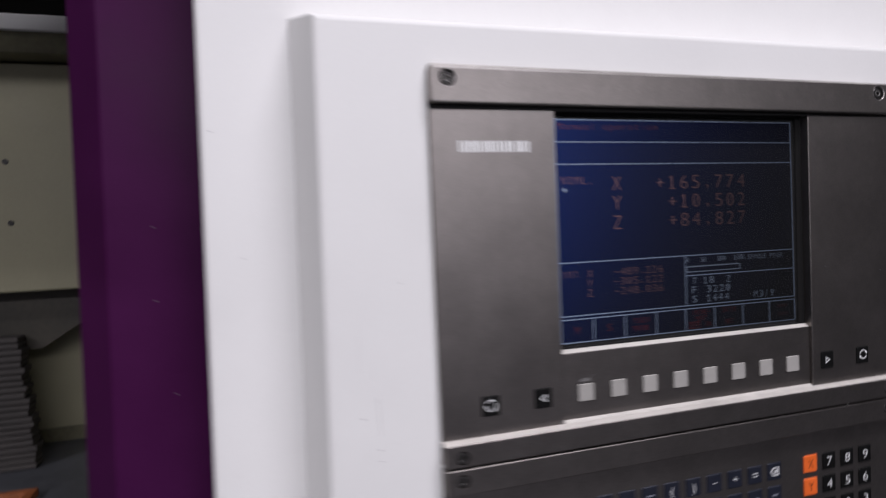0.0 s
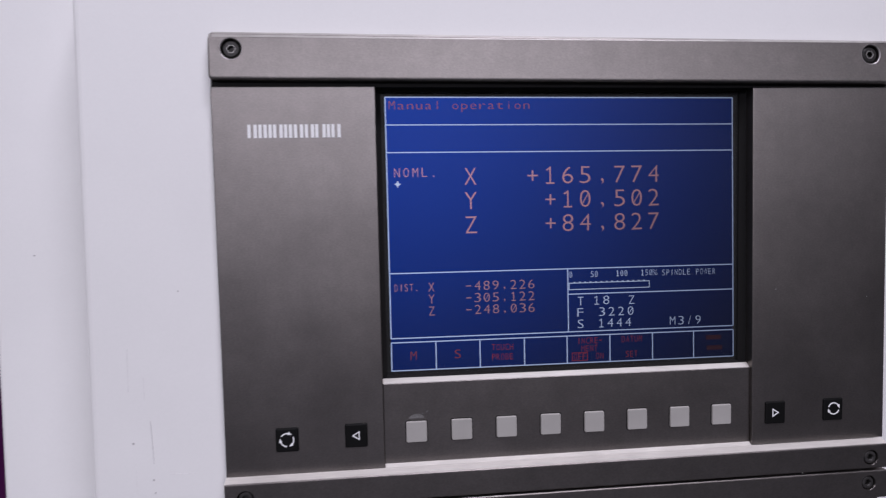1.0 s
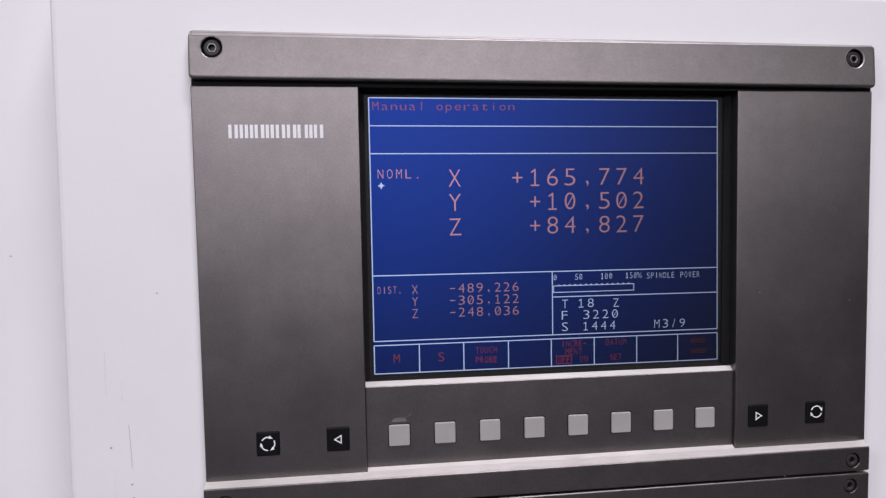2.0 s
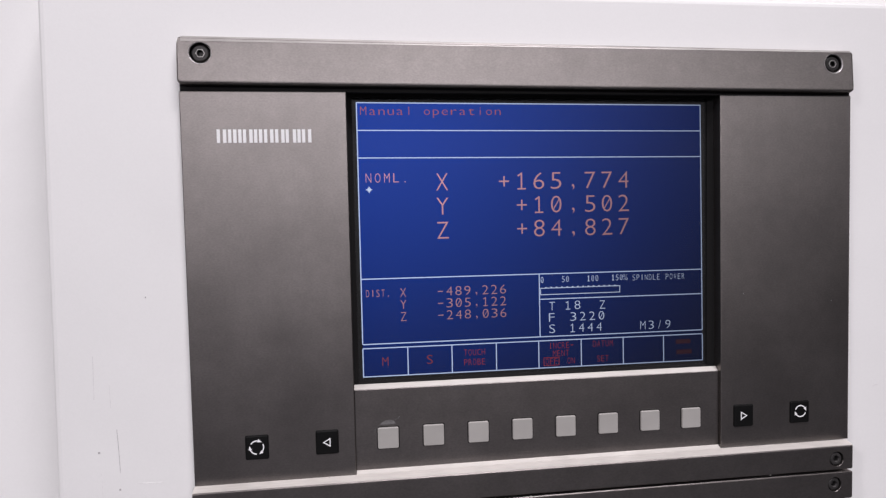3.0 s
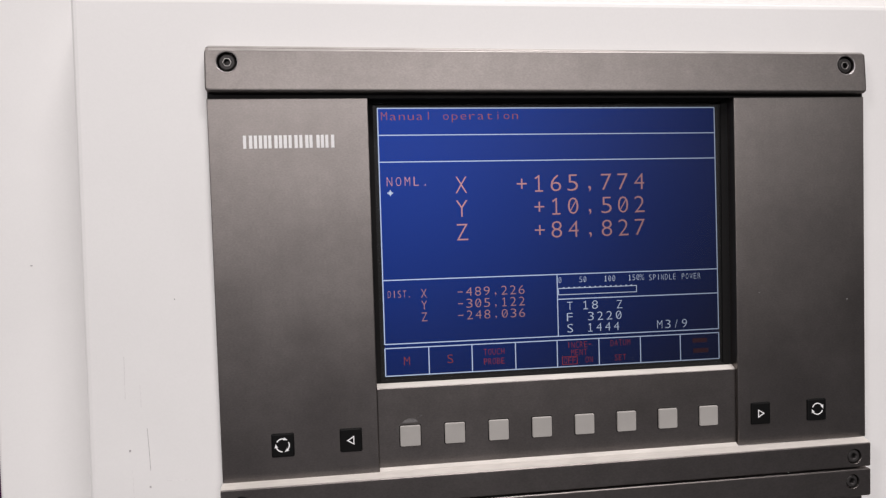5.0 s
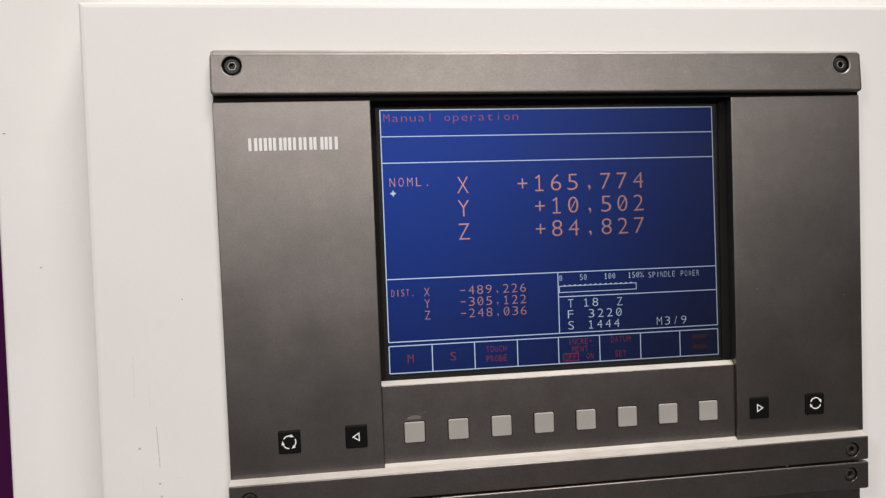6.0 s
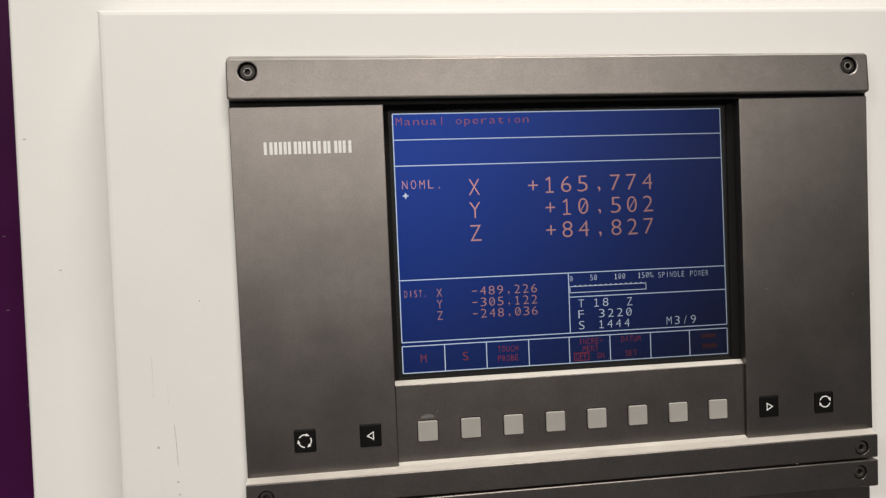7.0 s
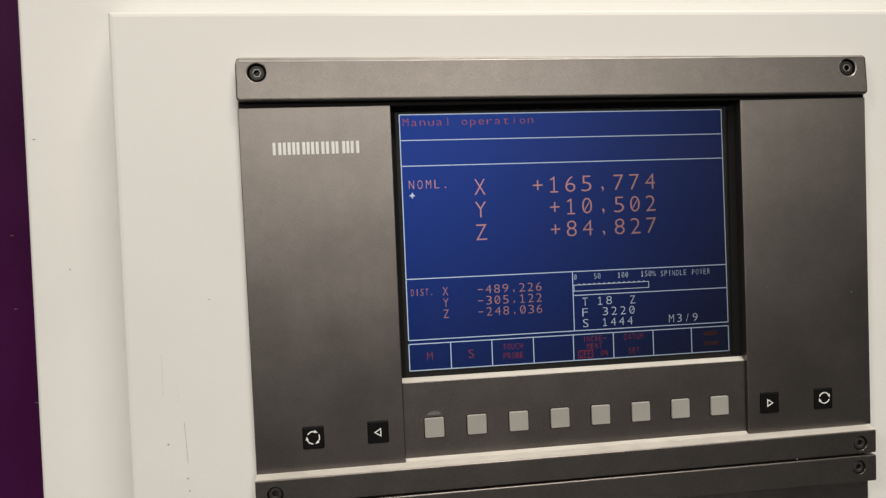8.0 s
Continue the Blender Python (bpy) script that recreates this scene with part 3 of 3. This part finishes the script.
def settled(x, z):
    """The picture on the tube is a little out of square towards one side."""
    u, v = (x - SX0) / (SX1 - SX0), (z - SZ0) / (SZ1 - SZ0)
    return x + u * u * (0.0014 - 0.0022 * v), z - 0.0012 * u * v


part("field", flat([settled(*p) for p in ((SX0, SZ0), (SX1, SZ0), (SX1, SZ1), (SX0, SZ1))], GY + 0.0024, 0.0004), BLUE, display)
TY, LY = GY + 0.0018, GY + 0.0020
LW = 0.00075


def rule(x0, z0, x1, z1):
    part("rule", band([settled(x0, z0), settled(x1, z1)], LW, LY, 0.0002), LINE, display)


for seg in (
    (SX0, SZ1, SX1, SZ1), (SX0, 1.6477, SX1, 1.6477), (SX0, 1.6282, SX1, 1.6282), (SX0, 1.5416, SX1, 1.5416),
    (SX0, 1.4943, SX1, 1.4943), (SX0, SZ1, SX0, 1.4943), (SX1, SZ1, SX1, 1.4943), (0.2456, 1.5416, 0.2456, 1.4943), (0.2456, 1.5226, SX1, 1.5226),
    (SX0, 1.4912, SX1, 1.4912), (SX0, SZ0, SX1, SZ0), (SX0, 1.4912, SX0, SZ0), (SX1, 1.4912, SX1, SZ0),
):
    rule(*seg)
for k, drift in enumerate((0.0, 0.0, 0.0007, 0.0005, 0.0008, 0.0013, 0.0010), 1):
    x = SX0 + (SX1 - SX0) * k / 8 + drift
    rule(x, 1.4912, x, SZ0)
# spindle power bar with its ticks
part("power_bar", band([(0.2467, 1.5258), (0.3083, 1.5258), (0.3083, 1.5306), (0.2467, 1.5306)], 0.0006, LY, 0.0002, True), PALE, display)
for k in range(1, 15):
    x = 0.2467 + 0.0616 * k / 15
    part("tick", rect(x - 0.0007, x + 0.0007, 1.5309, 1.5315, LY, 0.0002), PALE, display)


def line_of(text, x, z, pitch, high, mat, wide=0.62):
    part("text_line", lettering(text, x, z, pitch, high, TY, wide), mat, display)


line_of("Manual operation", 0.1190, 1.6614, 0.00648, 0.0059, BROWN, 0.66)
line_of("NOML.", 0.1215, 1.6138, 0.00655, 0.0066, SALMON, 0.60)
bm = band([(0.1196, 1.6056), (0.1240, 1.6056)], 0.0008, TY, 0.0002)
for dx, dz in ((0.0, 0.0022), (0.0010, 0.0010), (0.0010, -0.0010)):
    band([(0.1218 - dx, 1.6056 - dz), (0.1218 + dx, 1.6056 + dz)], 0.0008, TY - 0.00002, 0.0002, bm=bm)
part("star", bm, PALE, display)
for k, (axis, text, skip) in enumerate((("X", "+165,774", 0), ("Y", "+10,502", 1), ("Z", "+84,827", 1))):
    z = 1.6104 - 0.0175 * k
    line_of(axis, 0.1743, z, 0.0130, 0.0124, SALMON, 0.66)
    line_of(text, 0.2201 + 0.01308 * skip, z, 0.01308, 0.0124, SALMON, 0.62)
line_of("DIST.", 0.1188, 1.5311, 0.00370, 0.0052, SALMON, 0.60)
for k, (axis, text) in enumerate((("X", "-489,226"), ("Y", "-305,122"), ("Z", "-248,036"))):
    z = 1.5310 - 0.00875 * k
    line_of(axis, 0.1443, z, 0.0065, 0.0066, SALMON, 0.66)
    line_of(text, 0.1715, z, 0.00666, 0.0066, SALMON, 0.68)
for text, x in (("0", 0.2479), ("50", 0.2642), ("100", 0.2838), ("150%", 0.3030)):
    line_of(text, x, 1.5369, 0.00320, 0.0044, PALE, 0.70)
line_of("SPINDLE", 0.3195, 1.5364, 0.00325, 0.0044, PALE, 0.66)
line_of("POWER", 0.3460, 1.5363, 0.00325, 0.0044, PALE, 0.66)
for text, x, z, pitch in (("T", 0.2553, 1.5170, 0.0072), ("18", 0.2676, 1.5172, 0.00735), ("Z", 0.2945, 1.5167, 0.0072), ("F", 0.2550, 1.5085, 0.0072), ("3220", 0.2716, 1.5085, 0.00735),
                          ("S", 0.2552, 1.4999, 0.0072), ("1444", 0.2711, 1.4999, 0.0069), ("M3/9", 0.3265, 1.4997, 0.0067)):
    line_of(text, x, z, pitch, 0.0064, PALE, 0.62)
line_of("M", 0.1303, 1.4812, 0.0075, 0.0064, RED, 0.58)
line_of("S", 0.1627, 1.4812, 0.0075, 0.0064, RED, 0.58)
for text, x, z in (("TOUCH", 0.1893, 1.4850), ("PROBE", 0.1893, 1.4778)):
    line_of(text, x, z, 0.00332, 0.0046, DEEPRED, 0.72)
for text, x, z in (("INCRE-", 0.2538, 1.4871), ("MENT", 0.2568, 1.4812), ("OFF", 0.2511, 1.4753), ("ON", 0.2680, 1.4753), ("DATUM", 0.2880, 1.4871), ("SET", 0.2911, 1.4757)):
    line_of(text, x, z, 0.00332, 0.0046, DEEPRED, 0.72)
part("option_box", band([(0.2486, 1.4724), (0.2602, 1.4724), (0.2602, 1.4782), (0.2486, 1.4782)], 0.0005, TY, 0.0002, True), DEEPRED, display)
for x0, x1, z in ((0.3530, 0.3650, 1.4858), (0.3535, 0.3660, 1.4778)):
    part("unreadable_line", rect(x0, x1, z - 0.0017, z + 0.0017, TY, 0.0002), DIMRED, display)
pane = part("pane", box(SX0 - 0.0033, SX1 + 0.0033, GY + 0.0006, GY + 0.0010, SZ0 - 0.0028, SZ1 + 0.0033), GLASS, display, "matt glass pane")
pane.visible_shadow = False

# maker's mark, as plain blocks
x = 0.0212
for w, gap in ((0.0062, 0.0008), (0.0055, 0.0008), (0.0018, 0.0009), (0.0063, 0.0006), (0.0054, 0.0008), (0.0062, 0.0008), (0.0062, 0.0004), (0.0070, 0.0005), (0.0018, 0.0009), (0.0062, 0)):
    bm = rect(x, x + 0.0021, 1.6377, 1.6467, -0.0003, 0.0004)
    if w > 0.003:
        rect(x + w - 0.0022, x + w, 1.6377, 1.6467, -0.0003, 0.0004, bm)
    part("mark_block", bm, LEGEND, monitor)
    x += w + gap + 0.00035

# ---- keys of the monitor unit ----
KZ = 1.4294
for k in range(8):
    x, z = 0.1307 + 0.03271 * k, KZ - 0.0007 * (1 - k / 7)
    part("gap", cap(x, z, 0.0162, 0.0164, 0.0016, ((0, SOFT_Y - 0.0001), (0.0001, SOFT_Y - 0.0002))), BEZEL, monitor)
    part("soft_key", cap(x, z, 0.0149, 0.0152, 0.0012, ((0, SOFT_Y + 0.001), (0, SOFT_Y - 0.0011), (0.0003, SOFT_Y - 0.0016), (0.0006, SOFT_Y - 0.0017))), GREYKEY, monitor, "light grey plastic key")


def black_key(x, z, y, mat=BLACK, w=0.0158, h=0.0171, parent=None, label="black plastic key", name="key"):
    return part(name, cap(x, z, w, h, 0.0012, ((0, y + 0.001), (0, y - 0.0004), (0.0004, y - 0.0010), (0.0011, y - 0.0012))), mat, parent or monitor, label)


def cycle_symbol(x, z, y, parts, radius, start):
    """Arc arrows chasing one another round a ring."""
    bm = bmesh.new()
    sweep = 360 / parts
    for k in range(parts):
        a0 = start + sweep * k
        pts = [(x + radius * math.cos(radians(a0 + s)), z + radius * math.sin(radians(a0 + s))) for s in np.linspace(14, sweep - 22, 10)]
        band(pts, 0.0008, y, 0.0003, bm=bm)
        a = radians(a0 + 18)
        tx, tz = math.sin(a), -math.cos(a)
        cx, cz = x + radius * math.cos(a), z + radius * math.sin(a)
        nx, nz = math.cos(a), math.sin(a)
        flat([(cx + tx * 0.0018, cz + tz * 0.0018), (cx - tx * 0.0010 + nx * 0.0012, cz - tz * 0.0010 + nz * 0.0012), (cx - tx * 0.0010 - nx * 0.0011, cz - tz * 0.0010 - nz * 0.0011)], y - 0.00003, 0.0003, bm)
    return bm


key = black_key(0.0402, KZ - 0.0006, 0.0)
part("symbol", cycle_symbol(0.0402, KZ - 0.0004, -0.0014, 3, 0.0046, 50), LEGEND, key, "white ring of three arrows")
key = black_key(0.0880, KZ, 0.0)
part("symbol", band([(0.0856, KZ), (0.0900, KZ - 0.0027), (0.0900, KZ + 0.0027)], 0.0007, -0.0014, 0.0003, True), LEGEND, key, "white outlined triangle")
key = black_key(0.4004, KZ + 0.0002, 0.0)
part("symbol", band([(0.4026, KZ + 0.0003), (0.3982, KZ + 0.0030), (0.3982, KZ - 0.0024)], 0.0007, -0.0014, 0.0003, True), LEGEND, key, "white outlined triangle")
key = black_key(0.4467, KZ + 0.0004, 0.0)
part("symbol", cycle_symbol(0.4470, KZ + 0.0011, -0.0014, 2, 0.0043, 5), LEGEND, key, "white ring of two arrows")
# paint worn off round the first soft key
rng = random.Random(11)
bm = bmesh.new()
flat([(0.1250, 1.4381), (0.1366, 1.4383), (0.1352, 1.4402), (0.1325, 1.4413), (0.1290, 1.4410), (0.1262, 1.4397)], SOFT_Y - 0.00025, 0.0003, bm)
for k in range(9):
    x0, z0 = 0.1203 + rng.random() * 0.0022, 1.4245 + rng.random() * 0.012
    flat([(x0, z0), (x0 + 0.0012 * rng.random() + 0.0004, z0 + 0.0003), (x0 + 0.0005, z0 + 0.0009 * rng.random() + 0.0004)], SOFT_Y - 0.00025, 0.0003, bm)
for k in range(5):
    x0, z0 = 0.1335 + rng.random() * 0.0050, 1.4408 + rng.random() * 0.0022
    flat([(x0, z0), (x0 + 0.0012, z0 + 0.0001), (x0 + 0.0005, z0 + 0.0008)], SOFT_Y - 0.00025, 0.0003, bm)
part("worn_patch", bm, SMUDGE, monitor, "paint worn off beside the key")
for sx, sz in ((0.4003, 1.5228), (0.4730, 1.5150), (0.4180, 1.3848)):
    part("speck", rect(sx - 0.0003, sx + 0.0003, sz - 0.0002, sz + 0.0002, (-0.0002 if sz > 1.4 else BAR_Y - 0.0002), 0.0004), FAINT, monitor)

# ---- keyboard unit below ----
keyboard = thing("control_keyboard", 0.24, 0.0, 1.10, "grey satin metal keyboard panel with black and orange keys", "keyboard")
part("top_bar", hung(plate(L, R, 1.3605, 1.3818, BAR_Y, HY, 0.0009, [(0.0118, 1.3722, 0.0056), (0.4715, 1.3724, 0.0056)], 0.006, 0.0015)), PANEL, keyboard, "grey satin metal top bar")
for sx, sz in ((0.0118, 1.3722), (0.4715, 1.3724)):
    socket_screw(sx, sz + tilted(sx), BAR_Y + 0.0004, 0.0055, keyboard, DULLSCREW, "dull grey socket-head screw")
FACE = 0.0015
part("face_plate", plate(L, R, 1.10, 1.3604, FACE, HY + 0.01, 0.0006), PANEL, keyboard, "grey satin metal face")
PITCH_X, PITCH_Z = 0.02385, 0.0232


def lettered_key(x, z, mat, text="", legend=LEGEND, label=""):
    k = black_key(x, z, FACE, mat, 0.0166, 0.0172, keyboard, label)
    if text == "bar":
        part("legend", rect(x - 0.0035, x + 0.0035, z - 0.0008, z + 0.0008, FACE - 0.0015, 0.0004), DULLPRINT, k)
    elif text == "erase":
        bm = band([(x - 0.0048, z), (x - 0.0018, z + 0.0036), (x + 0.0044, z + 0.0036), (x + 0.0044, z - 0.0036), (x - 0.0018, z - 0.0036)], 0.0008, FACE - 0.0015, 0.0003, True)
        band([(x - 0.0005, z - 0.0016), (x + 0.0027, z + 0.0016)], 0.0009, FACE - 0.0015, 0.0003, bm=bm)
        band([(x - 0.0005, z + 0.0016), (x + 0.0027, z - 0.0016)], 0.0009, FACE - 0.00153, 0.0003, bm=bm)
        part("legend", bm, LEGEND, k)
    elif text:
        part("legend", lettering(text, x, z, 0.0085, 0.0086, FACE - 0.0014, 0.72, False), legend, k)
    return k


for r, row in enumerate((("7", "8", "9"), ("4", "5", "6"), ("1", "2", "3"))):
    for c, text in enumerate(row):
        lettered_key(0.4020 + PITCH_X * c, 1.3268 - PITCH_Z * r, BLACK, text, LEGEND, "black key with a white digit")
for r, text in enumerate(("X", "Y")):
    lettered_key(0.3781, 1.3272 - PITCH_Z * r, ORANGE, text, DARKPRINT, "orange key with a dark letter")
lettered_key(0.3781, 1.3272 - PITCH_Z * 2, ORANGE, "", DARKPRINT, "orange key")
for c, text in enumerate(("bar", "bar", "bar", "bar", "bar", "(", ")", "-", "+", "=", "erase")):
    x = 0.3330 - 0.02358 * (10 - c)
    lettered_key(x, 1.3266, NAVY, text, LEGEND, "dark navy key")
    lettered_key(x, 1.3266 - PITCH_Z, NAVY, "bar", LEGEND, "dark navy key")
